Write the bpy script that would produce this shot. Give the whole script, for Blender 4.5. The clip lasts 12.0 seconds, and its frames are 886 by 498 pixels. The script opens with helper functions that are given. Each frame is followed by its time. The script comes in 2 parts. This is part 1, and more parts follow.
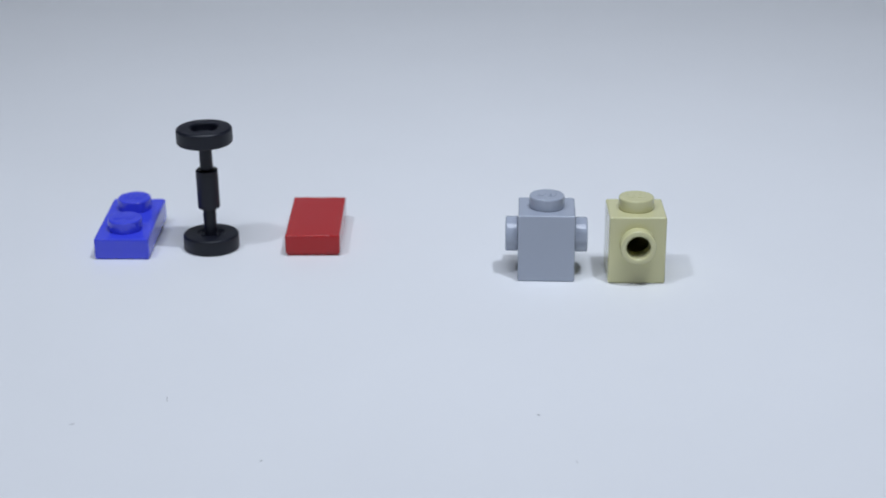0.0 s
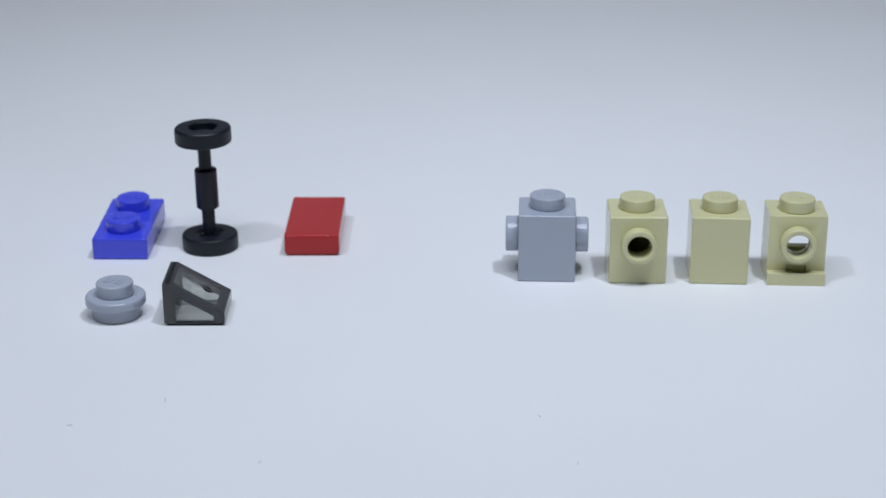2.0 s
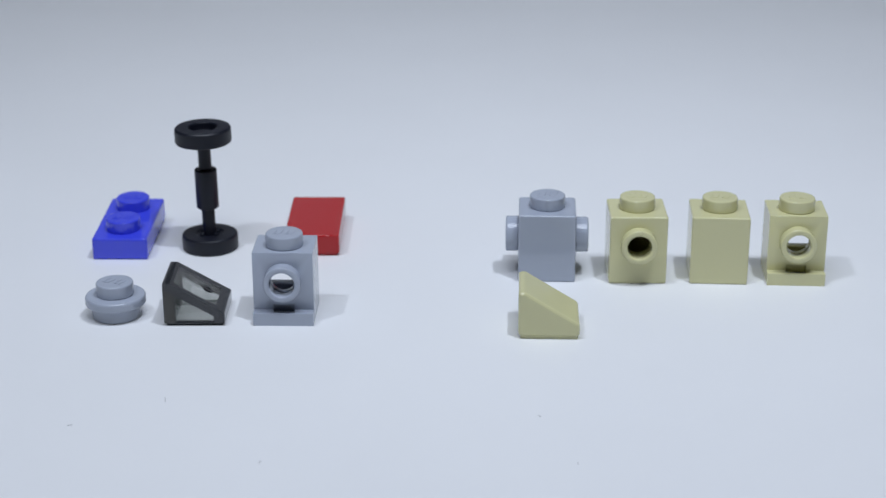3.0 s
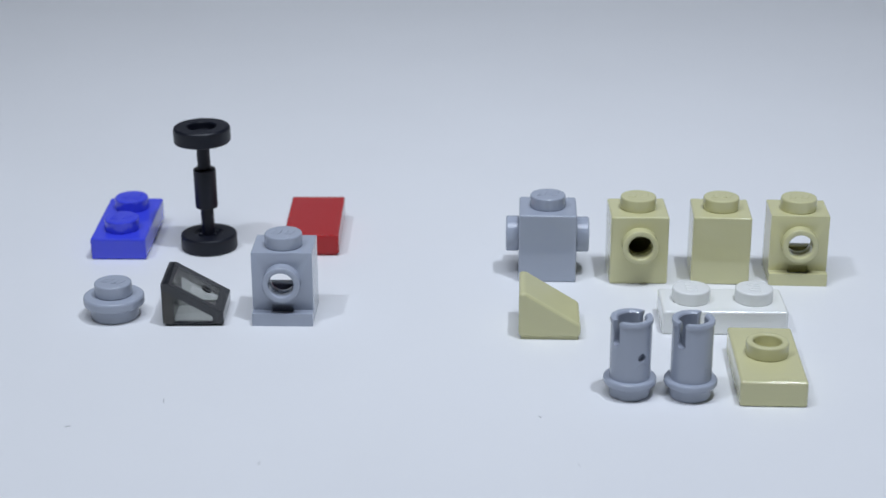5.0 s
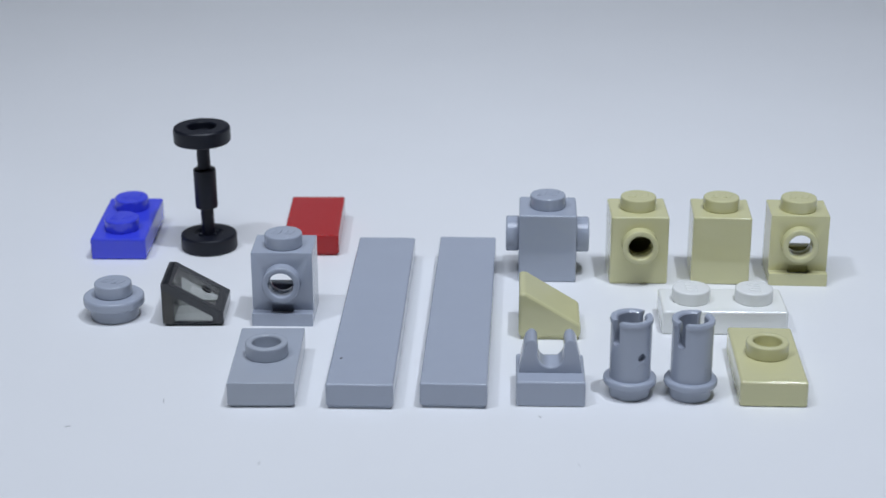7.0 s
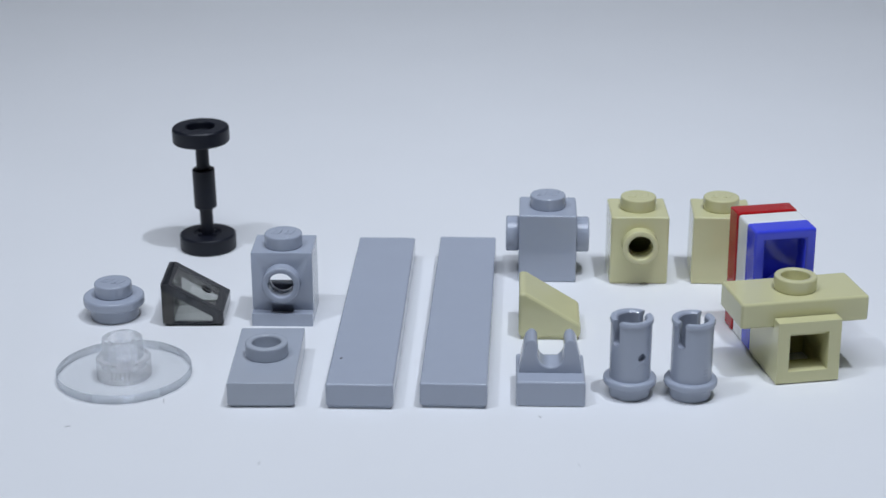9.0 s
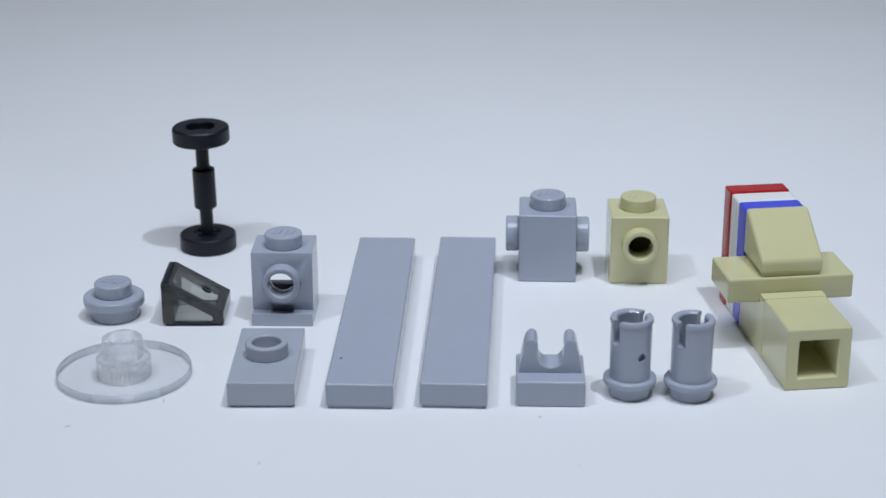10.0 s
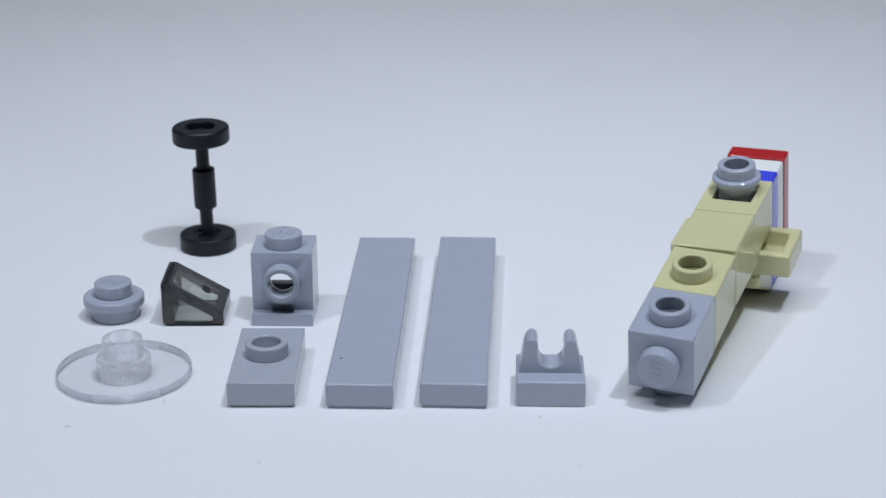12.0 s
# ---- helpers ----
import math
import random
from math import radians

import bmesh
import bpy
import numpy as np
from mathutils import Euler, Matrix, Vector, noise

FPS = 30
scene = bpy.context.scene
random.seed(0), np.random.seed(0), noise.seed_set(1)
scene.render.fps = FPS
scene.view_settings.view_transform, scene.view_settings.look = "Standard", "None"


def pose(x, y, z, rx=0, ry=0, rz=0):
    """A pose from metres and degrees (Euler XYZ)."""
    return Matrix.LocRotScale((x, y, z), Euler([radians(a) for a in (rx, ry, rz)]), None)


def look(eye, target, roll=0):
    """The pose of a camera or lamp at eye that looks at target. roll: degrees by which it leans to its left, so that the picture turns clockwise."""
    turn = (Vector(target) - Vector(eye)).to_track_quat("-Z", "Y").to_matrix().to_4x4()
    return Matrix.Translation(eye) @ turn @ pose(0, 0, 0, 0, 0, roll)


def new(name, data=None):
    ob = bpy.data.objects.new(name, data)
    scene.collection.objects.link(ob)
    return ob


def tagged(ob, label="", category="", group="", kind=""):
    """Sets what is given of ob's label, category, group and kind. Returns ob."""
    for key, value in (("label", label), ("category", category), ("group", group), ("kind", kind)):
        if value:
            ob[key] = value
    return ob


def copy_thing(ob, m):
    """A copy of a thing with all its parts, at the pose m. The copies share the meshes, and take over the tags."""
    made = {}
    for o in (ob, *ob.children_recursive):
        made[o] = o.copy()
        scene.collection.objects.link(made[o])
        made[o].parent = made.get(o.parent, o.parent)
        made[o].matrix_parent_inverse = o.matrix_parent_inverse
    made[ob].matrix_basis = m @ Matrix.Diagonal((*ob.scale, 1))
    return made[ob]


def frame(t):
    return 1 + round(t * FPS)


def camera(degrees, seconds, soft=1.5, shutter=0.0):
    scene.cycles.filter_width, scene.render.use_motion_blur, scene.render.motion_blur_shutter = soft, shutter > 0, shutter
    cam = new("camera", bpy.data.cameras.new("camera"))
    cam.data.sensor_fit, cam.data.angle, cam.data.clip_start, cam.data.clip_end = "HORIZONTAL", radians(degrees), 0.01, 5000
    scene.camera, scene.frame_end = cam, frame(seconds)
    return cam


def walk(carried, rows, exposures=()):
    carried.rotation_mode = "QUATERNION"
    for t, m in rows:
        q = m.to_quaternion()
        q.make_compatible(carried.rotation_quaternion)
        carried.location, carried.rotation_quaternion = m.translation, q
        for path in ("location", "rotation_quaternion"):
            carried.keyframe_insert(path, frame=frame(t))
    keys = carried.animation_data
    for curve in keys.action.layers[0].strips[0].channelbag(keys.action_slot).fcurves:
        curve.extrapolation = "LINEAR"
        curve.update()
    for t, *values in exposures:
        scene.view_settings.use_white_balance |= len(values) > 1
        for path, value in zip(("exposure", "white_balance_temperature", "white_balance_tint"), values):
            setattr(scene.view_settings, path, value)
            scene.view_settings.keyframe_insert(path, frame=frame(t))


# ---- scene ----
# ---- camera ----
cam = camera(28.69, 12.0, soft=1.5)
cam.data.dof.use_dof = True
cam.data.dof.focus_distance = 0.218
cam.data.dof.aperture_fstop = 38.0
TILT = radians(21.10)
AIM = Vector((0.0, math.cos(TILT), -math.sin(TILT)))


def eye_at(back):
    """The camera's pose, moved back along its axis by so many metres."""
    eye = Vector((0.0, -0.200, 0.0891)) - AIM * back
    return look(eye, eye + AIM, -0.17)


walk(cam, [
    (0.0, eye_at(0.0024)), (1.3, eye_at(0.0024)), (1.4, eye_at(0.0011)), (3.2, eye_at(0.0011)),
    (4.2, eye_at(0.0002)), (4.6, eye_at(0.0)), (12.0, eye_at(0.0)),
], exposures=[(0.0, -0.48), (12.0, -0.48)])

# ---- light: two small lamps and a soft panel above the table, inside added unseen walls ----
world = bpy.data.worlds.new("room")
world.use_nodes = True
world.node_tree.nodes["Background"].inputs[0].default_value = (0.75, 0.85, 1.0, 1)
world.node_tree.nodes["Background"].inputs[1].default_value = 0.05
scene.world = world


def lamp(name, place, aim, watts, size, beam):
    data = bpy.data.lights.new(name, "AREA")
    data.shape, data.size, data.energy, data.color = "DISK", size, watts, (0.80, 0.87, 1.0)
    data.spread = radians(beam)
    new(name, data).matrix_world = look(place, aim)


lamp("desk_lamp", (-0.185, -0.12, 0.45), (0.05, 0.075, 0), 0.25, 0.035, 106)
lamp("desk_lamp", (0.107, -0.085, 0.45), (0.01, 0.075, 0), 0.362, 0.016, 106)
lamp("roof_panel", (0.0, -0.10, 0.40), (0, 0.09, 0), 0.505, 0.24, 121)


# ---- materials ----
def nodes_of(name):
    m = bpy.data.materials.new(name)
    m.use_nodes = True
    t = m.node_tree
    return m, t, t.nodes, t.nodes["Principled BSDF"]


def plastic(name, rgb, rough=0.11, spread=0.02, trans=0.0):
    """Moulded plastic: faint mottling, handling haze in the gloss, a very fine orange-peel relief."""
    m, t, n, b = nodes_of(name)
    co = n.new("ShaderNodeTexCoord")
    big = n.new("ShaderNodeTexNoise")
    big.inputs["Scale"].default_value, big.inputs["Detail"].default_value = 260.0, 3.0
    fine = n.new("ShaderNodeTexNoise")
    fine.inputs["Scale"].default_value, fine.inputs["Detail"].default_value = 2600.0, 2.0
    ramp = n.new("ShaderNodeMapRange")
    ramp.inputs["To Min"].default_value, ramp.inputs["To Max"].default_value = 1 - spread, 1 + spread
    mix = n.new("ShaderNodeVectorMath")
    mix.operation = "SCALE"
    mix.inputs[0].default_value = rgb
    rr = n.new("ShaderNodeMapRange")
    rr.inputs["To Min"].default_value, rr.inputs["To Max"].default_value = rough * 0.9, rough * 1.15
    bump = n.new("ShaderNodeBump")
    bump.inputs["Strength"].default_value, bump.inputs["Distance"].default_value = 0.1, 0.000006
    for tex in (big, fine):
        t.links.new(co.outputs["Object"], tex.inputs["Vector"])
    t.links.new(big.outputs[0], ramp.inputs[0])
    t.links.new(ramp.outputs[0], mix.inputs["Scale"])
    t.links.new(mix.outputs[0], b.inputs["Base Color"])
    t.links.new(big.outputs[0], rr.inputs[0])
    t.links.new(rr.outputs[0], b.inputs["Roughness"])
    t.links.new(fine.outputs[0], bump.inputs["Height"])
    t.links.new(bump.outputs[0], b.inputs["Normal"])
    b.inputs["IOR"].default_value = 1.58
    b.inputs["Transmission Weight"].default_value = trans
    return m


def sheet(name, rgb, scale):
    """Matt white card or plain wall with fibre grain and soft unevenness."""
    m, t, n, b = nodes_of(name)
    co = n.new("ShaderNodeTexCoord")
    big = n.new("ShaderNodeTexNoise")
    big.inputs["Scale"].default_value, big.inputs["Detail"].default_value = 30.0, 4.0
    fine = n.new("ShaderNodeTexNoise")
    fine.inputs["Scale"].default_value, fine.inputs["Detail"].default_value = scale, 5.0
    mr = n.new("ShaderNodeMapRange")
    mr.inputs["To Min"].default_value, mr.inputs["To Max"].default_value = 0.975, 1.025
    mix = n.new("ShaderNodeVectorMath")
    mix.operation = "SCALE"
    mix.inputs[0].default_value = rgb
    bump = n.new("ShaderNodeBump")
    bump.inputs["Strength"].default_value, bump.inputs["Distance"].default_value = 0.15, 0.00006
    for tex in (big, fine):
        t.links.new(co.outputs["Object"], tex.inputs["Vector"])
    t.links.new(big.outputs[0], mr.inputs[0])
    t.links.new(mr.outputs[0], mix.inputs["Scale"])
    t.links.new(mix.outputs[0], b.inputs["Base Color"])
    t.links.new(fine.outputs[0], bump.inputs["Height"])
    t.links.new(bump.outputs[0], b.inputs["Normal"])
    b.inputs["Roughness"].default_value = 0.55
    b.inputs["Specular IOR Level"].default_value = 0.35
    return m


GREY = plastic("grey plastic", (0.38, 0.418, 0.497))
OLD_GREY = plastic("older grey plastic", (0.39, 0.423, 0.482))
TAN = plastic("tan plastic", (0.625, 0.602, 0.340))
BLUE = plastic("blue plastic", (0.05, 0.07, 0.72))
RED = plastic("red plastic", (0.43, 0.010, 0.012))
RED.node_tree.nodes["Principled BSDF"].inputs["Specular IOR Level"].default_value = 0.38
WHITE = plastic("white plastic", (0.84, 0.85, 0.82))
BLACK = plastic("black plastic", (0.0055, 0.007, 0.014), 0.42)
BLACK.node_tree.nodes["Principled BSDF"].inputs["Specular IOR Level"].default_value = 0.3
SMOKE = plastic("smoked clear plastic", (0.75, 0.77, 0.76), 0.08, 0.12, 1.0)
SMOKE_DARK = plastic("smoked plastic in its thick edges", (0.055, 0.058, 0.066), 0.1, 0.35, 0.55)
SMOKE_BROWN = plastic("smoked plastic in its thick side", (0.11, 0.105, 0.092), 0.12, 0.3, 0.3)
CLEAR = plastic("clear plastic", (1.0, 1.0, 1.0), 0.02, 0.0, 1.0)
DIMMED_RIM = plastic("clear plastic with the rim dimming tinted in", (0.93, 0.95, 0.97), 0.03, 0.0, 1.0)


def let_through(material, share, tint):
    """Lets a share of the light pass straight through thin plastic."""
    tree = material.node_tree
    blend, straight = tree.nodes.new("ShaderNodeMixShader"), tree.nodes.new("ShaderNodeBsdfTransparent")
    straight.inputs[0].default_value = tint
    blend.inputs[0].default_value = 1 - share
    tree.links.new(straight.outputs[0], blend.inputs[1])
    tree.links.new(tree.nodes["Principled BSDF"].outputs[0], blend.inputs[2])
    tree.links.new(blend.outputs[0], tree.nodes["Material Output"].inputs[0])


let_through(CLEAR, 0.5, (0.985, 0.99, 1.0, 1))
let_through(DIMMED_RIM, 0.7, (0.84, 0.855, 0.875, 1))
let_through(SMOKE, 0.75, (0.88, 0.885, 0.87, 1))
let_through(SMOKE_BROWN, 0.25, (0.3, 0.29, 0.26, 1))


def film_of(name):
    """A thin clear sheet: light passes, and the surface mirrors more at a shallow angle."""
    m, t, n, b = nodes_of(name)
    n.remove(b)
    straight, gloss, blend, angle = (n.new(k) for k in ("ShaderNodeBsdfTransparent", "ShaderNodeBsdfGlossy", "ShaderNodeMixShader", "ShaderNodeLayerWeight"))
    straight.inputs[0].default_value = (0.985, 0.99, 0.995, 1)
    gloss.inputs["Roughness"].default_value = 0.04
    angle.inputs["Blend"].default_value = 0.5
    steep, scaled = n.new("ShaderNodeMath"), n.new("ShaderNodeMath")
    steep.operation, scaled.operation = "POWER", "MULTIPLY_ADD"
    steep.inputs[1].default_value = 5.0
    scaled.inputs[1].default_value, scaled.inputs[2].default_value = 0.9, 0.03
    t.links.new(angle.outputs["Facing"], steep.inputs[0])
    t.links.new(steep.outputs[0], scaled.inputs[0])
    t.links.new(scaled.outputs[0], blend.inputs[0])
    t.links.new(straight.outputs[0], blend.inputs[1])
    t.links.new(gloss.outputs[0], blend.inputs[2])
    t.links.new(blend.outputs[0], n["Material Output"].inputs[0])
    return m


CLEAR_FILM = film_of("clear plastic sheet")
PAPER = sheet("white card", (0.80, 0.81, 0.82), 900.0)
WHITE_WALL = sheet("white wall that bounces light", (0.80, 0.80, 0.80), 700.0)
DARK_WALL = sheet("dark wall that cuts front light", (0.07, 0.07, 0.075), 700.0)
GREY_WALL = sheet("grey wall that limits bounce", (0.22, 0.22, 0.23), 700.0)
DUST = plastic("dust", (0.52, 0.52, 0.53), 0.8)
GRIT = plastic("dark grit", (0.08, 0.075, 0.07), 0.8)
CRACK = plastic("shadowed tan plastic", (0.20, 0.18, 0.08), 0.6)


# ---- mesh helpers, in millimetres ----
def box(x0, x1, y0, y1, z0, z1, bm=None):
    bm = bm or bmesh.new()
    made = bmesh.ops.create_cube(bm, size=1.0)["verts"]
    for v in made:
        v.co = Vector((x0 if v.co.x < 0 else x1, y0 if v.co.y < 0 else y1, z0 if v.co.z < 0 else z1))
    return bm


def lathe(rings, m=None, n=48):
    """A closed solid of revolution about z from (radius, height) pairs, first and last on the axis or one closed loop."""
    bm = bmesh.new()
    closed = rings[0][0] > 0
    rows = []
    for r, z in rings:
        if r < 1e-6:
            rows.append([bm.verts.new((0, 0, z))])
        else:
            rows.append([bm.verts.new((r * math.cos(2 * math.pi * k / n), r * math.sin(2 * math.pi * k / n), z)) for k in range(n)])
    pairs = list(zip(rows, rows[1:])) + ([(rows[-1], rows[0])] if closed else [])
    for a, b in pairs:
        for k in range(n):
            q = [a[k % len(a)], a[(k + 1) % len(a)], b[(k + 1) % len(b)], b[k % len(b)]]
            bm.faces.new(list(dict.fromkeys(q)))
    bmesh.ops.recalc_face_normals(bm, faces=bm.faces)
    if m:
        bm.transform(m)
    return bm


def prism(outline, d0, d1):
    """An outline in x and z, drawn out along y from d0 to d1."""
    bm = bmesh.new()
    a = [bm.verts.new((x, d0, z)) for x, z in outline]
    b = [bm.verts.new((x, d1, z)) for x, z in outline]
    bm.faces.new(a)
    bm.faces.new(b[::-1])
    for k in range(len(a)):
        bm.faces.new((a[k - 1], a[k], b[k], b[k - 1]))
    bmesh.ops.recalc_face_normals(bm, faces=bm.faces)
    return bm


def rod(radius, z0, z1, m=None, n=40):
    return lathe([(0, z0), (radius, z0), (radius, z1), (0, z1)], m, n)


def scratch(bm, name="scratch"):
    me = bpy.data.meshes.new(name)
    bm.to_mesh(me)
    bm.free()
    return new(name, me)


def bake(bm, cuts=(), joins=(), edge=0.25):
    """Cut and join solids, round the edges, and return the mesh in metres."""
    ob = scratch(bm)
    tools = []
    for op, list_of in (("UNION", joins), ("DIFFERENCE", cuts)):
        for c in list_of:
            tools.append(scratch(c))
            mod = ob.modifiers.new("cut", "BOOLEAN")
            mod.operation, mod.object, mod.solver = op, tools[-1], "EXACT"
    for p in ob.data.polygons:
        p.use_smooth = True
    if edge:
        mod = ob.modifiers.new("round", "BEVEL")
        mod.width, mod.segments, mod.limit_method, mod.angle_limit = edge, 3, "ANGLE", radians(32)
        mod.use_clamp_overlap = True
    mod = ob.modifiers.new("normals", "WEIGHTED_NORMAL")
    mod.keep_sharp = False
    me = bpy.data.meshes.new_from_object(ob.evaluated_get(bpy.context.evaluated_depsgraph_get()))
    for o in [ob] + tools:
        old = o.data
        bpy.data.objects.remove(o)
        bpy.data.meshes.remove(old)
    me.transform(Matrix.Scale(0.001, 4))
    for p in me.polygons:
        p.use_smooth = True
    return me


def part(name, me, material, parent, label=""):
    """Links a mesh as one part under a thing or a part."""
    me.name = name
    me.materials.clear()
    me.materials.append(material)
    ob = new(name, me)
    ob.parent = parent
    return tagged(ob, label)


def thing(name, label, category, group=""):
    return tagged(new(name), label, category, group)


STUD_R, STUD_H = 2.42, 1.75


def mark(m):
    """The moulded mark on a stud: slanted raised bars."""
    bm = bmesh.new()
    for k in range(4):
        x = -1.2 + 0.8 * k
        b = box(-0.12, 0.12, -0.75, 0.75, -0.02, 0.075)
        b.transform(m @ Matrix.Translation((x, 0, STUD_H)) @ Matrix.Shear("XY", 4, (0, 0)) @ Matrix.Rotation(radians(-14), 4, "Z"))
        tmp = bpy.data.meshes.new("m")
        b.to_mesh(tmp)
        b.free()
        bm.from_mesh(tmp)
        bpy.data.meshes.remove(tmp)
    for x in (-1.15, 0.35):
        b = box(x - 0.02, x + 0.42, -0.75, -0.54, -0.02, 0.075)
        b.transform(m @ Matrix.Translation((0, 0, STUD_H)))
        tmp = bpy.data.meshes.new("m")
        b.to_mesh(tmp)
        b.free()
        bm.from_mesh(tmp)
        bpy.data.meshes.remove(tmp)
    return bake(bm, edge=0.03)


def stud(parent, material, m, name="stud", hollow=0.0, depth=0.0, base=-0.05, r=STUD_R):
    """A stud along the local z of m; hollow: radius of its bore, which goes down to depth."""
    rings = [(0, base), (r, base), (r, STUD_H)]
    if hollow:
        rings = [(hollow, depth if depth else base), (r, base), (r, STUD_H), (hollow, STUD_H)]
        ob = part(name, bake(lathe(rings, m)), material, parent, "hollow stud")
    else:
        ob = part(name, bake(lathe(rings + [(0, STUD_H)], m)), material, parent)
        part("moulded_mark", mark(m), material, ob)
    return ob


def at(x, y, z, rx=0, ry=0, rz=0):
    return pose(x, y, z, rx, ry, rz)


FRONT = at(0, -3.9, 5.8, 90, 0, 0)
SIDE_L = at(-3.9, 0, 5.6, 90, 0, -90)
SIDE_R = at(3.9, 0, 5.6, 90, 0, 90)


# ---- kinds of things ----
def plate(name, label, material, mm_l=15.8, studs=True, groove=False):
    """A one-by-two plate along y: open below, with a thin post inside."""
    ob = thing(name, label, "toy plate")
    z0 = 0.35 if groove else 0.0
    h = 3.2
    solid = box(-3.9, 3.9, -mm_l / 2, mm_l / 2, z0, h)
    joins = [box(-3.62, 3.62, -mm_l / 2 + 0.28, mm_l / 2 - 0.28, 0, 1.2)] if groove else []
    part("body", bake(solid, [box(-2.55, 2.55, -mm_l / 2 + 1.35, mm_l / 2 - 1.35, -1, h - 1.0)], joins, 0.14 if groove else 0.34), material, ob)
    count = round(mm_l / 8) - 1
    for k in range(count):
        y = (k - (count - 1) / 2) * 8
        part("post", bake(lathe([(0.75, 0.1), (1.5, 0.1), (1.5, h - 0.9), (0.75, h - 0.9)], at(0, y, 0)), edge=0.06), material, ob)
    if studs:
        for y in (-4, 4):
            stud(ob, material, at(0, y, h))
    return ob


def jumper(label, material, groove):
    ob = plate("jumper_plate", label, material, 15.8, False, groove)
    stud(ob, material, at(0, 0, 3.2), hollow=1.68, depth=-0.03, r=2.55)
    return ob


def brick(name, label, material, holes=()):
    """A one-by-one brick, hollow from below, with one stud on top."""
    ob = thing(name, label, "toy brick")
    part("body", bake(box(-3.9, 3.9, -3.9, 3.9, 0, 9.6), [box(-2.38, 2.38, -2.38, 2.38, -1, 8.4)] + list(holes)), material, ob)
    stud(ob, material, at(0, 0, 9.6))
    return ob


def headlight_brick(label, material):
    """A one-by-one brick with a sunk front, a ring stud on it, a lip below and a square opening behind."""
    ob = thing("headlight_brick", label, "toy brick", "headlight bricks")
    cuts = [box(-5, 5, -5, -2.65, 1.75, 11), box(-2.4, 2.4, -1.6, 2.4, -1, 8.2), box(-2.4, 2.4, -2.45, 2.4, -1, 1.35), box(-2.55, 2.55, 1.5, 5, 3.3, 8.4),
            rod(1.62, -3, 6, at(0, -1.5, 5.8, 90)), box(-1.35, 1.35, -3.5, -2.2, 1.1, 2.5)]
    part("body", bake(box(-3.9, 3.9, -3.9, 3.9, 0, 9.6), cuts), material, ob)
    stud(ob, material, at(0, 0.25, 9.6))
    stud(ob, material, at(0, -2.65, 5.8, 90), "side_stud", 1.62, -0.03)
    return ob


def slope(label, material, panes=None, side=None):
    """A one-by-one slope, high at the back, with a thin lip at the front."""
    ob = thing("slope_piece", label, "toy slope", "slopes")
    out = [(3.9, 0.4), (3.9, 6.35), (2.95, 6.3), (-3.9, 2.1), (-3.9, 0.4)]
    if panes:
        out = [(3.9, 0.4), (3.9, 5.85), (2.95, 5.85), (-3.9, 1.85), (-3.9, 0.4)]
    turn = Matrix(((0, 1, 0, 0), (1, 0, 0, 0), (0, 0, 1, 0), (0, 0, 0, 1)))

    def turned(bm):
        bm.transform(turn)
        bmesh.ops.recalc_face_normals(bm, faces=bm.faces)
        return bm

    body = turned(prism(out, -3.9, 3.9))
    foot = box(-3.6, 3.6, -3.6, 3.6, 0, 1.0)
    cuts = [turned(prism([(2.7, -1), (2.7, 4.4), (-2.6, 1.35), (-2.6, -1)], -2.6, 2.6))]
    if panes:
        win = [(2.45, 0.45), (2.45, 4.2), (-2.5, 1.35), (-2.5, 0.45)]
        cuts += [turned(prism(win, -5, 5)), box(-3.0, 2.9, -2.75, 2.6, 0, 8)]
        for d in (-3.75, 3.45):
            part("side_pane", bake(turned(prism(win, d, d + 0.3)), edge=0), panes, ob, "paler see-through side")
            # the thick back edge of each side, browner than the rest
            band = [(3.75, 0.5), (3.75, 5.0), (2.5, 4.25), (2.5, 0.5)]
            edge = -3.925 if d < 0 else 3.9
            part("side_band", bake(turned(prism(band, edge, edge + 0.025)), edge=0), side, ob, "brownish smoky side band")
        part("top_pane", bake(turned(prism([(2.6, 5.6), (2.6, 5.33), (-2.75, 2.2), (-2.75, 2.47)], -3.0, 2.9)), edge=0), panes, ob, "paler see-through slope")
        # dark ring laid in the pane as the reflection of an inner stud
        m = Matrix.Translation((0.5, -1.3, 3.3)) @ Matrix.Rotation(radians(31), 4, "X")
        part("ring", bake(lathe([(0.32, -0.1), (0.72, -0.1), (0.78, 0.2), (0.36, 0.2)], m, 20), edge=0.03), material, ob, "small dark ring standing for a reflected inner stud")
        part("ledge", bake(turned(prism([(2.4, 1.9), (2.4, 2.2), (-2.4, 1.1), (-2.4, 0.9)], -0.9, 0.9)), edge=0.05), panes, ob, "see-through inner ledge")
    if not panes:
        cuts.append(box(-5, 5, -5, 5, -1, 0.4))
    part("body", bake(body, cuts, [foot] if panes else (), 0.14 if panes else 0.45), material, ob)
    if not panes:
        part("foot", bake(foot, [box(-2.6, 2.6, -2.6, 2.6, -1, 3)], edge=0.05), material, ob)
    return ob


def tile(name, label, material, mm_l, group=""):
    ob = thing(name, label, "toy tile", group)
    part("body", bake(box(-3.9, 3.9, -mm_l / 2, mm_l / 2, 0.38, 3.2), [box(-2.5, 2.5, -mm_l / 2 + 1.4, mm_l / 2 - 1.4, -1, 2.2)]), material, ob)
    part("foot", bake(box(-3.62, 3.62, -mm_l / 2 + 0.28, mm_l / 2 - 0.28, 0, 0.5),
                      [box(-2.5, 2.5, -mm_l / 2 + 1.4, mm_l / 2 - 1.4, -1, 2.2)], edge=0.05), material, ob)
    return ob


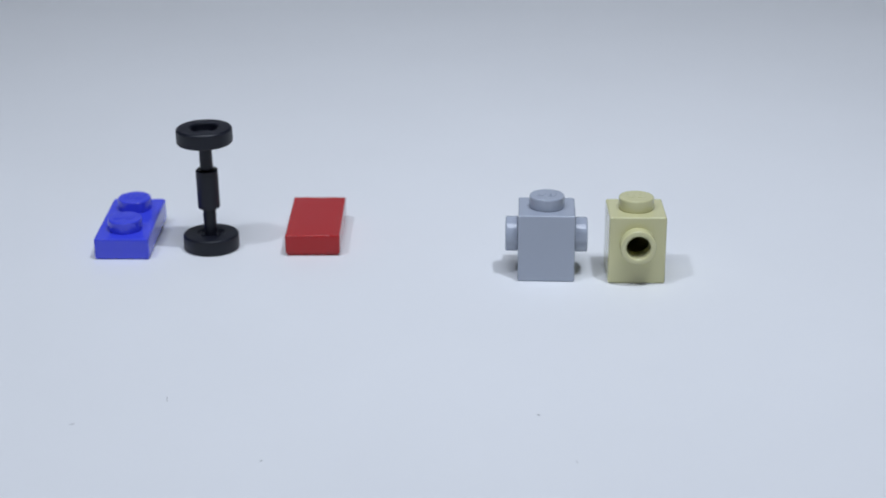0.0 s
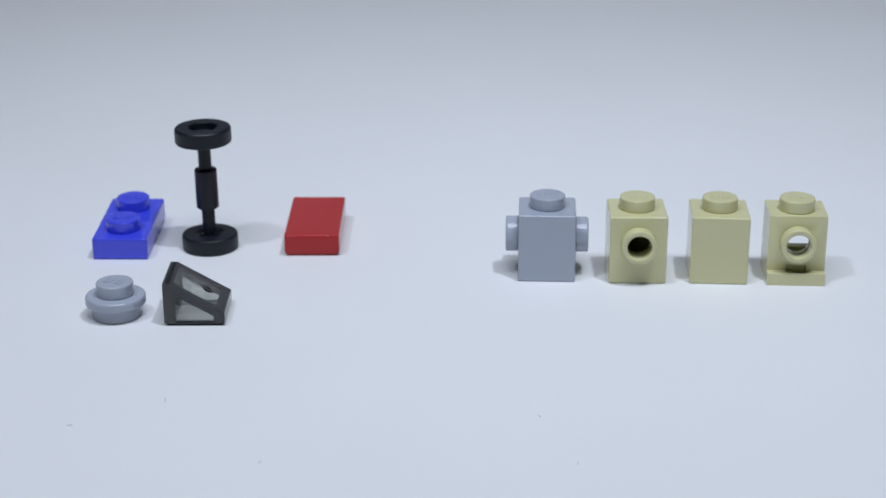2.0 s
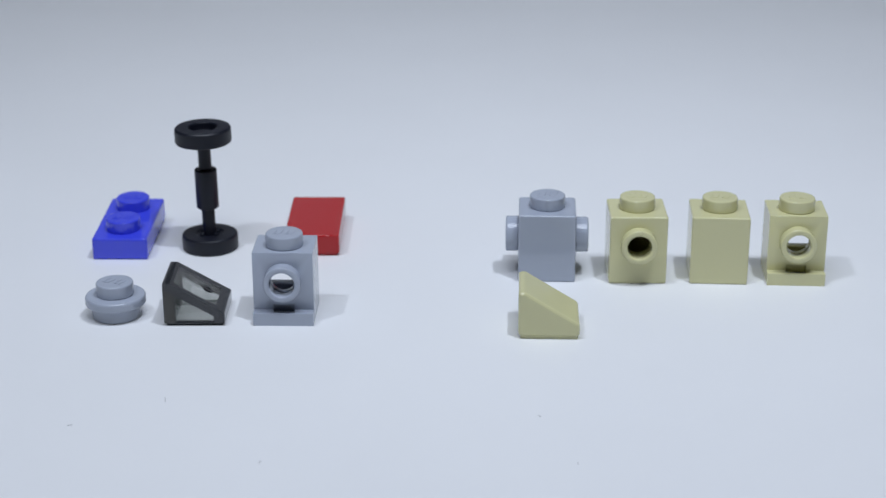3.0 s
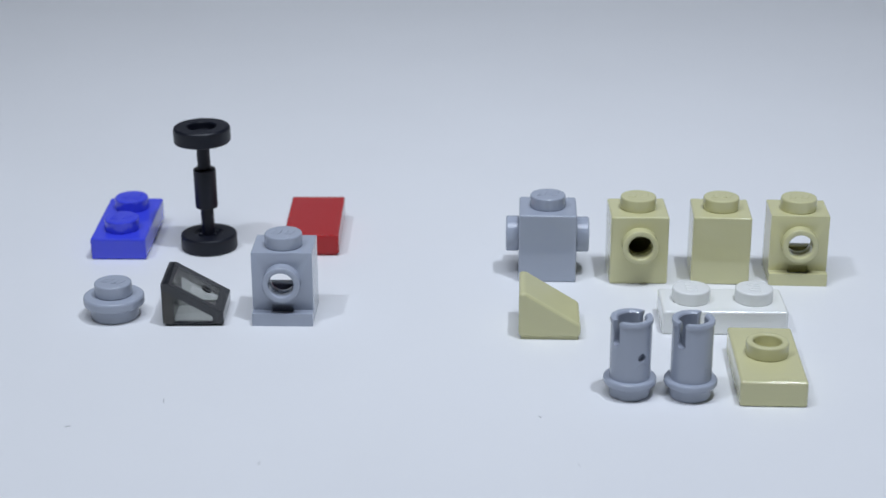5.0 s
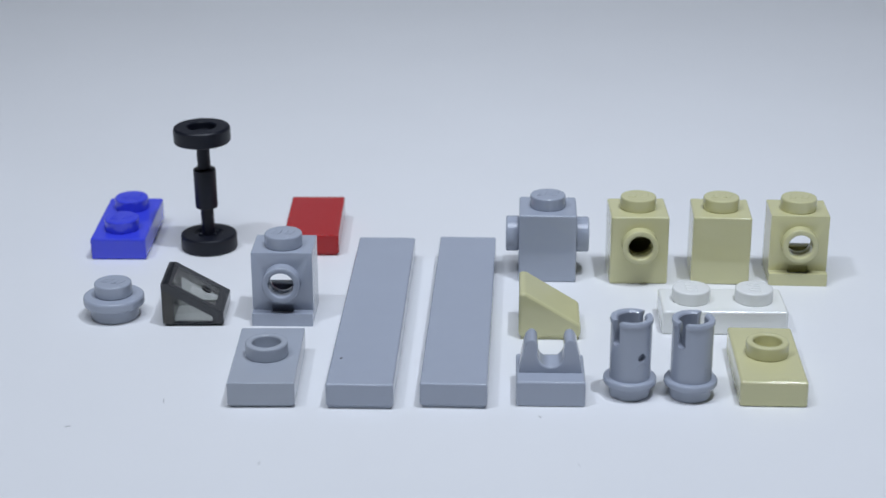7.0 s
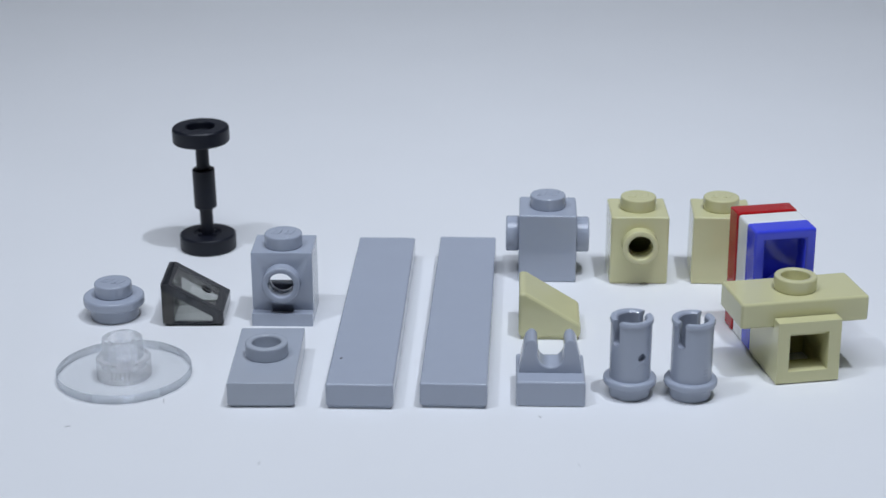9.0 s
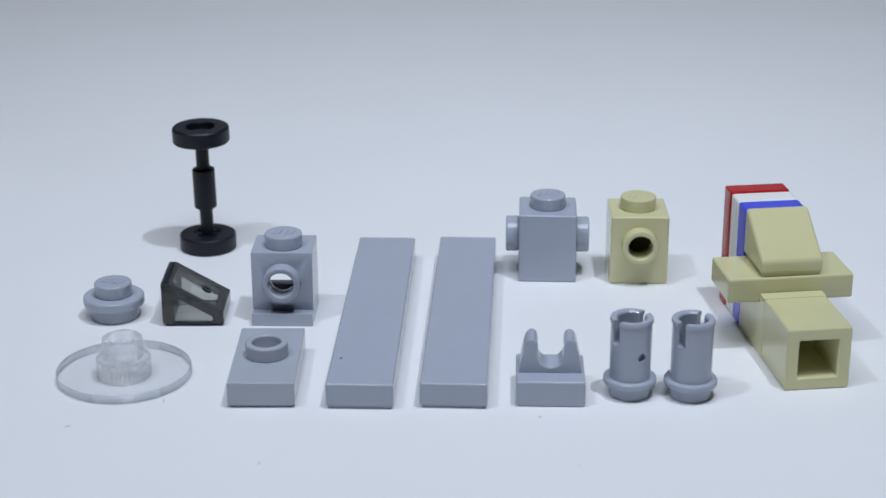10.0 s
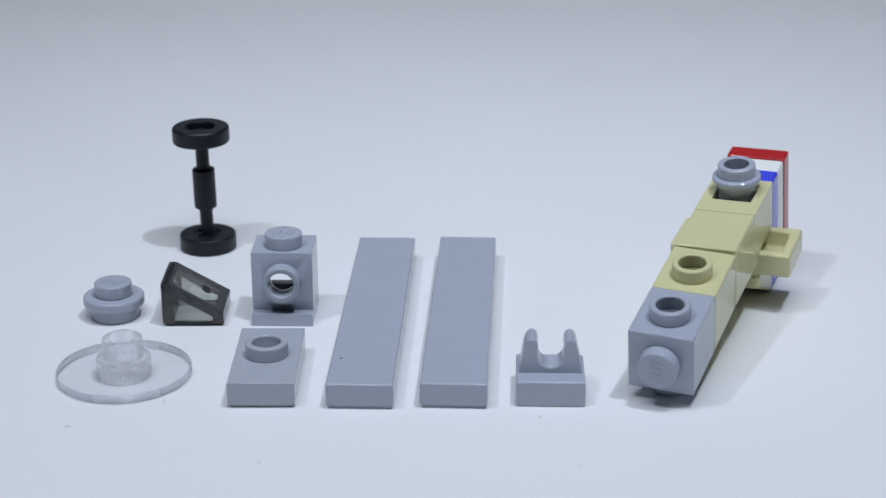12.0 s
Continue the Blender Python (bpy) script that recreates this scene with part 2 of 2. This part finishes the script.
def pin(label, hole):
    """A split connector pin on its hollow foot, with a flange and a lipped, slotted barrel."""
    ob = thing("connector_pin", label, "toy pin", "pins")
    body = lathe([(1.65, 2.0), (2.42, 2.0), (2.40, 9.1), (2.52, 9.3), (2.55, 9.55), (2.45, 9.8), (1.85, 9.8), (1.65, 9.6)])
    cuts = [box(-4, 4, -0.48, 0.48, 7.2, 11)]
    cuts[0].transform(Matrix.Rotation(radians(20), 4, "Z"))
    cuts.append(rod(0.54, -4, 4, Matrix.Translation((0, 0, 7.2)) @ Matrix.Rotation(radians(20), 4, "Z") @ Matrix.Rotation(radians(90), 4, "Y"), 20))
    if hole:
        cuts.append(rod(0.52, 0, 4, Matrix.Translation((0, 0, 5.5)) @ Matrix.Rotation(radians(9 - 90), 4, "Z") @ Matrix.Rotation(radians(90), 4, "Y"), 20))
    part("barrel", bake(body, cuts, edge=0.09), GREY, ob)
    part("foot", bake(lathe([(1.6, 0), (2.3, 0), (2.42, 0.15), (2.42, 1.7), (1.6, 1.7)]), edge=0.1), GREY, ob)
    part("flange", bake(lathe([(1.6, 1.5), (2.95, 1.5), (3.12, 1.68), (3.12, 2.2), (2.95, 2.38), (1.6, 2.38)]), edge=0.14), GREY, ob)
    if hole:
        # a moulded half ring under the hole
        bm = bmesh.new()
        spots = [(9 - 90 + 17 * math.cos(a), 4.15 + 0.62 * math.sin(a)) for a in np.linspace(0.3, 3.3, 9)]
        loop = [[bm.verts.new((r * math.cos(radians(d)), r * math.sin(radians(d)), z + h)) for r, h in ((2.38, -0.09), (2.455, -0.05), (2.455, 0.05), (2.38, 0.09))] for d, z in spots]
        for p, q in zip(loop, loop[1:]):
            for k in range(4):
                bm.faces.new((p[k - 1], p[k], q[k], q[k - 1]))
        bmesh.ops.recalc_face_normals(bm, faces=bm.faces)
        part("moulded_mark", bake(bm, edge=0), GREY, ob)
    else:
        # three small moulded bars low on the barrel
        bm = bmesh.new()
        for k in range(3):
            b = box(2.36, 2.46, -0.28, 0.28, 3.2 + 0.45 * k, 3.4 + 0.45 * k)
            b.transform(Matrix.Rotation(radians(-85), 4, "Z"))
            tmp = bpy.data.meshes.new("m")
            b.to_mesh(tmp)
            b.free()
            bm.from_mesh(tmp)
            bpy.data.meshes.remove(tmp)
        part("moulded_mark", bake(bm, edge=0), GREY, ob)
    return ob


def clip_tile():
    ob = thing("clip_tile", "grey plastic one-by-one tile with an upright open clip, on white card", "toy tile")
    part("body", bake(box(-4.0, 4.0, -3.95, 3.95, 0, 3.2), [box(-2.5, 2.5, -2.5, 2.5, -1, 2.2)], edge=0.3), GREY, ob)
    out = [(-3.7, 3.1), (3.7, 3.1), (3.45, 4.6), (3.1, 6.2), (2.9, 6.9), (2.55, 7.35), (2.1, 7.45), (1.7, 7.2), (1.5, 6.6), (1.5, 6.0)]
    arc = [(1.55 * math.cos(radians(a)), 5.45 + 1.55 * math.sin(radians(a))) for a in range(0, -181, -15)]
    out += arc + [(-x, z) for x, z in reversed(out[2:])]
    part("clip", bake(prism(out, -1.5, 1.9), edge=0.3), GREY, ob)
    return ob


def round_plate():
    ob = thing("round_plate", "grey plastic round one-by-one plate, on white card", "toy plate")
    part("foot", bake(lathe([(2.0, 0), (3.12, 0), (3.2, 1.9), (2.0, 1.9)])), GREY, ob)
    part("flange", bake(lathe([(0, 1.75), (3.75, 1.75), (3.93, 1.95), (3.93, 2.8), (3.75, 3.05), (0, 3.05)]), edge=0.16), GREY, ob)
    stud(ob, GREY, at(0, 0, 3.05))
    return ob


def dish():
    ob = thing("clear_disc", "clear transparent plastic disc with a hollow stud, on white card", "toy disc")
    part("sheet", bake(lathe([(3.3, 0.02), (7.92, 0.02), (7.92, 1.06), (3.3, 1.06)], n=64), edge=0), CLEAR_FILM, ob)
    # thin shell, tinted with the grey that refraction gives a clear edge
    part("rim", bake(lathe([(7.93, 0), (7.98, 0), (8.06, 0.1), (8.06, 0.95), (7.98, 1.1), (7.93, 1.1)], n=96), edge=0.03), DIMMED_RIM, ob, "clear rim with its refracted grey tinted in")
    solid = lathe([(0, 0.0), (3.22, 0.0), (3.27, 0.06), (3.27, 2.4), (3.1, 2.62), (2.45, 2.62), (2.42, 4.85), (2.3, 5.0), (1.75, 5.0), (1.65, 4.9),
                   (1.65, 1.3), (1.5, 1.15), (0, 1.15)], n=64)
    collar = part("hollow_stud", bake(solid, edge=0.05), CLEAR, ob)
    bm = bmesh.new()
    for k in range(5):
        b = box(-0.08, 0.08, -3.34, -3.27, 0.75, 1.6)
        b.transform(Matrix.Rotation(radians(-18 + 9 * k), 4, "Z") @ Matrix.Shear("XY", 4, (0.12, 0)))
        tmp = bpy.data.meshes.new("m")
        b.to_mesh(tmp)
        b.free()
        bm.from_mesh(tmp)
        bpy.data.meshes.remove(tmp)
    # the mark is clear; smoky colour stands in for its dark refracted lines
    part("moulded_mark", bake(bm, edge=0), SMOKE, collar)
    return ob


def axle():
    ob = thing("wheel_axle", "glossy black plastic axle standing on end on its two wheels", "toy axle")
    lean = at(0, 0, 0, 0.6, -0.7, 0)
    part("shaft", bake(rod(0.92, 1.0, 17.4, lean)), BLACK, ob)
    part("sleeve", bake(rod(1.58, 6.15, 12.0, lean)), BLACK, ob)
    lower = part("wheel", bake(lathe([(0, 0), (3.9, 0), (3.98, 0.2), (3.98, 2.1), (3.8, 2.3), (2.0, 2.3), (1.9, 2.1), (0, 2.1)])), BLACK, ob)
    for a in (35, 145, 215, 325):
        bm = box(0.85, 1.6, -0.3, 0.3, 1.9, 2.5)
        bm.transform(Matrix.Rotation(radians(a), 4, "Z"))
        part("lug", bake(bm), BLACK, lower)
    top = part("wheel", bake(lathe([(0, 15.95), (3.85, 15.95), (3.98, 16.15), (3.98, 17.95), (3.75, 18.22), (2.15, 18.22), (2.0, 18.08), (1.95, 17.1), (0, 17.1)], lean)), BLACK, ob)
    part("hub", bake(lathe([(0.9, 17.05), (1.5, 17.05), (1.5, 17.28), (0.9, 17.28)], lean)), BLACK, top)
    return ob


# ---- the table, and unseen walls added to bounce or cut the light ----
def flat_box(name, x0, x1, y0, y1, z0, z1, material, label):
    me = bake(box(x0 * 1000, x1 * 1000, y0 * 1000, y1 * 1000, z0 * 1000, z1 * 1000), edge=0)
    me.name = name
    me.materials.append(material)
    return tagged(new(name, me), label, "", "", "structure")


flat_box("ground", -0.60, 0.60, -0.60, 0.42, -0.004, 0.0, PAPER, "plain white card sheet covering the whole table")
flat_box("wall_left", -0.604, -0.60, -0.60, 0.42, -0.004, 0.75, GREY_WALL, "plain grey wall out of view, added to limit bounced light")
flat_box("wall_right", 0.60, 0.604, -0.60, 0.42, -0.004, 0.75, GREY_WALL, "plain grey wall out of view, added to limit bounced light")
flat_box("wall_back", -0.604, 0.604, 0.42, 0.424, -0.004, 0.75, WHITE_WALL, "plain white wall out of view, added to bounce light")
flat_box("wall_front", -0.604, 0.604, -0.604, -0.60, -0.004, 0.75, DARK_WALL, "plain dark wall out of view, added to cut light from the front")
flat_box("ceiling", -0.604, 0.604, -0.604, 0.424, 0.75, 0.754, WHITE_WALL, "plain white ceiling out of view, added to bounce light")

# ---- the toy pieces ----
blue_plate = plate("plate", "blue plastic one-by-two plate with two studs, on white card", BLUE)
white_plate = plate("plate", "white plastic one-by-two plate with two studs, on white card", WHITE)
red_tile = tile("smooth_tile", "smooth red plastic one-by-two tile, on white card", RED, 15.8)
wheels = axle()
grey_brick = brick("brick", "grey plastic one-by-one brick with studs on two sides", GREY,
                   [rod(1.62, -6, 0, at(0, 0, 5.6, 0, 90, 0))])
stud(grey_brick, GREY, SIDE_L, "side_stud", 1.62, -0.03)
stud(grey_brick, GREY, SIDE_R, "side_stud", 1.62, -0.03)
tan_stud_brick = brick("brick", "tan plastic one-by-one brick with a hollow stud on one side", TAN,
                       [rod(1.62, 0, 6, at(0, -1.5, 5.8, 90))])
stud(tan_stud_brick, TAN, FRONT, "side_stud", 1.62, -0.03)
tan_brick = brick("brick", "plain tan plastic one-by-one brick with one stud", TAN)
tan_headlight = headlight_brick("tan plastic one-by-one headlight brick with a ring stud", TAN)
grey_headlight = headlight_brick("grey plastic one-by-one headlight brick with a ring stud", GREY)
disc_plate = round_plate()
smoke_slope = slope("smoky transparent plastic one-by-one slope, on white card", SMOKE_DARK, SMOKE, SMOKE_BROWN)
tan_slope = slope("tan plastic one-by-one slope with a smooth top", TAN)
tan_jumper = jumper("tan plastic one-by-two plate with one hollow centre stud", TAN, False)
grey_jumper = jumper("grey plastic one-by-two plate with one hollow centre stud", OLD_GREY, True)
grey_clip = clip_tile()
pin_holed = pin("grey plastic split connector pin with a small round hole", True)
pin_plain = pin("grey plastic split connector pin on its hollow foot", False)
long_tile = tile("long_tile", "long smooth grey plastic one-by-six tile, on white card", GREY, 47.8, "long tiles")
long_tile_two = copy_thing(long_tile, pose(0, 0, 0))
clear_disc = dish()

part("speck", bake(lathe([(0, 3.15), (0.17, 3.15), (0.14, 3.26), (0, 3.28)], at(-2.7, -16.8, 0), 8), edge=0), GRIT, long_tile, "tiny dark speck")
# the crack is a thin proud sliver, its inner shade put into the colour
part("crack", bake(box(-0.05, 0.05, 0, 0.012, 0.1, 5.4), edge=0), CRACK, tan_stud_brick, "fine dark crack").matrix_basis = pose(0.00033, 0.0039, 0, 0, -4.5, 0)


def dust():
    """Loose fibres and crumbs on the card."""
    bm = bmesh.new()
    spots = [(-32.6, 182.0, 1.2, 97), (-42.5, 175.5, 0.6, 20), (-20.0, 166.5, 0.5, 65), (11.0, 177.5, 0.4, 140), (14.6, 166.0, 0.4, 100)]
    for x, y, size, turn in spots:
        b = box(-size / 2, size / 2, -0.05, 0.05, 0.01, 0.07)
        b.transform(Matrix.Translation((x, y - 200, 0)) @ Matrix.Rotation(radians(turn), 4, "Z"))
        tmp = bpy.data.meshes.new("m")
        b.to_mesh(tmp)
        b.free()
        bm.from_mesh(tmp)
        bpy.data.meshes.remove(tmp)
    me = bake(bm, edge=0)
    me.name = "dust"
    me.materials.append(DUST)
    tagged(new("dust", me), "fine grey dust fibres lying on white card", "dust", "", "stuff")


dust()

# ---- what moves, and when ----
STEP = 1.0 / 30.0


def rest(x, y, turn=0.0, z=0.0):
    """A place on the table, in millimetres, with a turn in degrees."""
    return pose(x * 0.001, (y - 200) * 0.001, z * 0.001, 0, 0, turn)


def frame_of(ox, oy, oz, ax, ay, az):
    """A pose from an origin in millimetres and three unit axes."""
    m = Matrix((ax, ay, az)).transposed().to_4x4()
    m.translation = Vector((ox, oy, oz)) * 0.001
    return m


def toy(x, y, z, turn, pitch, roll, base):
    """The pose of the toy that is being put together."""
    m = Matrix.Rotation(radians(turn), 4, "Z") @ Matrix.Rotation(radians(pitch), 4, "X") @ Matrix.Rotation(radians(roll), 4, "Y") @ base
    return Matrix.Translation((x * 0.001, (y - 200) * 0.001, z * 0.001)) @ m


UPRIGHT = Matrix.Identity(4)
ON_BACK = Matrix(((0, 0, -1, 0), (1, 0, 0, 0), (0, -1, 0, 0), (0, 0, 0, 1)))
OVER = Matrix.Rotation(math.pi, 4, "Y")
TOY = [
    (7.6, toy(43.8, 207.2, 0, 6.5, 0, 0, ON_BACK)),
    (9.0, toy(39.98, 205.2, 0.05, 9.6, -0.3, -0.3, UPRIGHT)),
    (9.5, toy(33.7, 205.0, 0, 27.3, 0, 0, UPRIGHT)),
    (9.9, toy(40.5, 213.15, 0, 6.9, 0, -0.1, UPRIGHT)),
    (10.4, toy(40.4, 212.3, 0, -0.8, 0, 0, UPRIGHT)),
    (10.9, toy(38.72, 224.11, 0.1, 7.05, -2.75, 0.6, UPRIGHT)),
    (11.4, toy(33.6, 234.9, 0.1, 1.4, -2.15, 0.55, UPRIGHT)),
    (11.9, toy(43.03, 223.83, 17.25, -22.84, 8.49, -1.93, OVER)),
]
X, Y, Z = Vector((1, 0, 0)), Vector((0, 1, 0)), Vector((0, 0, 1))
IN_TOY = {
    "red": frame_of(0, -3.2, 7.9, -X, Z, Y),
    "white": frame_of(0, -6.4, 7.9, -X, Z, Y),
    "blue": frame_of(0, -9.6, 7.9, -X, Z, Y),
    "headlight": frame_of(0, -19.2, 3.9, X, -Z, Y),
    "plain": frame_of(0, -28.8, 3.9, X, -Z, Y),
    "jumper": frame_of(0, -13.43, 6.55, Y, -X, Z),
    "slope": frame_of(0, -13.4, 9.75, X, Y, Z),
    "stud_brick": frame_of(0, -29.1, 3.9, X, Z, -Y),
    "grey_brick": frame_of(0, -38.75, 3.9, Z, -X, -Y),
    "pin_front": frame_of(0, -31.2, 3.9, X, -Z, Y),
    "pin_below": frame_of(0, -12.9, -3.8, X, Y, Z),
}


# turned over, the toy gives a little at the joint behind its two front bricks
JOINT = Vector((0, -28.95, 3.9)) * 0.001
GIVE = Matrix.Translation(JOINT + Vector((0, 0, 0.0001))) @ pose(0, 0, 0, -2.3, 2.37, 0) @ Matrix.Translation(-JOINT)


def hop(rows, t, goal):
    """Hold the last pose, then go to goal, arriving at t; large turns take a few quick steps."""
    start = rows[-1][1]
    a, b = start.to_quaternion(), goal.to_quaternion()
    if a.dot(b) < 0:
        b = -b
    turn = math.degrees(2 * math.acos(min(1.0, abs(a.dot(b)))))
    count = max(1, math.ceil(turn / 85))
    if t - count * STEP > rows[-1][0] + 1e-4:
        rows.append((t - count * STEP, start))
    for k in range(1, count):
        s = k / count
        m = a.slerp(b, s).to_matrix().to_4x4()
        m.translation = start.translation.lerp(goal.translation, s) + Vector((0, 0, 0.018 * math.sin(math.pi * s)))
        rows.append((t - (count - k) * STEP, m))
    rows.append((t, goal))


def toy_rows():
    rows = [(TOY[0][0], TOY[0][1])]
    for t, m in TOY[1:]:
        hop(rows, t, m)
    return rows


def moves(ob, first, steps=(), joins=None, key=""):
    """Rows for one piece: its first place, further places, and from joins on its seat in the toy."""
    rows = [(0.0, first)]
    for t, m in steps:
        hop(rows, t, m)
    if joins is not None:
        seat = IN_TOY[key]
        whole = toy_rows()
        now = [m for t, m in whole if t <= joins + 1e-4][-1]
        hop(rows, joins, now @ seat)
        last = rows[-1][0]
        give = GIVE if key in ("stud_brick", "grey_brick") else Matrix.Identity(4)
        rows += [(t, m @ (give if t > 11.89 else Matrix.Identity(4)) @ seat) for t, m in whole if t > last + 1e-4]
    if rows[-1][0] < 12.0 - 1e-4:
        rows.append((12.0, rows[-1][1]))
    walk(ob, rows)


def waiting(k):
    """A place on the card beside the set, where a piece waits for its turn."""
    return rest(150 + 22 * (k % 5), 150 + 30 * (k // 5))


def motions():
    moves(wheels, rest(-33.45, 231.9), [(8.2, rest(-33.6, 231.9))])
    moves(blue_plate, rest(-45.5, 234.9, -0.76, 0.28) @ pose(0, 0, 0, 2.0, 0, 0), (), 8.0, "blue")
    moves(red_tile, rest(-18.55, 236.1, -0.4, 0.12) @ pose(0, 0, 0, 0.9, 0, 0), (), 7.6, "red")
    moves(grey_brick, rest(14.3, 222.16, -2.81), (), 11.4, "grey_brick")
    moves(tan_stud_brick, rest(26.5, 221.45, -0.8), (), 10.9, "stud_brick")
    moves(tan_brick, waiting(0), [(0.4, rest(37.7, 221.1, -3.9))], 9.9, "plain")
    moves(tan_headlight, waiting(1), [(0.9, rest(48.11, 220.49, -3.41))], 8.5, "headlight")
    moves(disc_plate, waiting(2), [(1.4, rest(-42.65, 207.2, -20))])
    moves(smoke_slope, waiting(3), [(1.9, rest(-32.0, 207.5, 90))])
    moves(grey_headlight, waiting(4), [(2.3, rest(-20.46, 207.43, -1.66))])
    moves(tan_slope, waiting(5), [(2.8, rest(13.5, 202.8, 87.5))], 9.5, "slope")
    moves(white_plate, waiting(6), [(3.25, rest(35.66, 204.28, -91.3))], 7.6, "white")
    moves(tan_jumper, waiting(7), [(3.7, rest(38.48, 187.7, -3.1))], 9.0, "jumper")
    moves(pin_plain, waiting(8), [(4.2, rest(28.85, 183.2, 30))], 10.4, "pin_front")
    moves(pin_holed, waiting(9), [(4.65, rest(21.8, 183.7, 18))], 11.9, "pin_below")
    moves(grey_clip, waiting(10), [(5.2, rest(12.5, 184.0, -2.0))])
    moves(long_tile_two, waiting(12), [(5.7, rest(2.35, 203.54, -2.88))])
    moves(long_tile, waiting(14), [(6.1, rest(-8.72, 203.46, -2.29))])
    moves(grey_jumper, waiting(11), [(6.6, rest(-20.99, 187.9, -0.33))])
    moves(clear_disc, waiting(13), [(7.1, rest(-38.35, 189.0, 0, 0.05))])


motions()
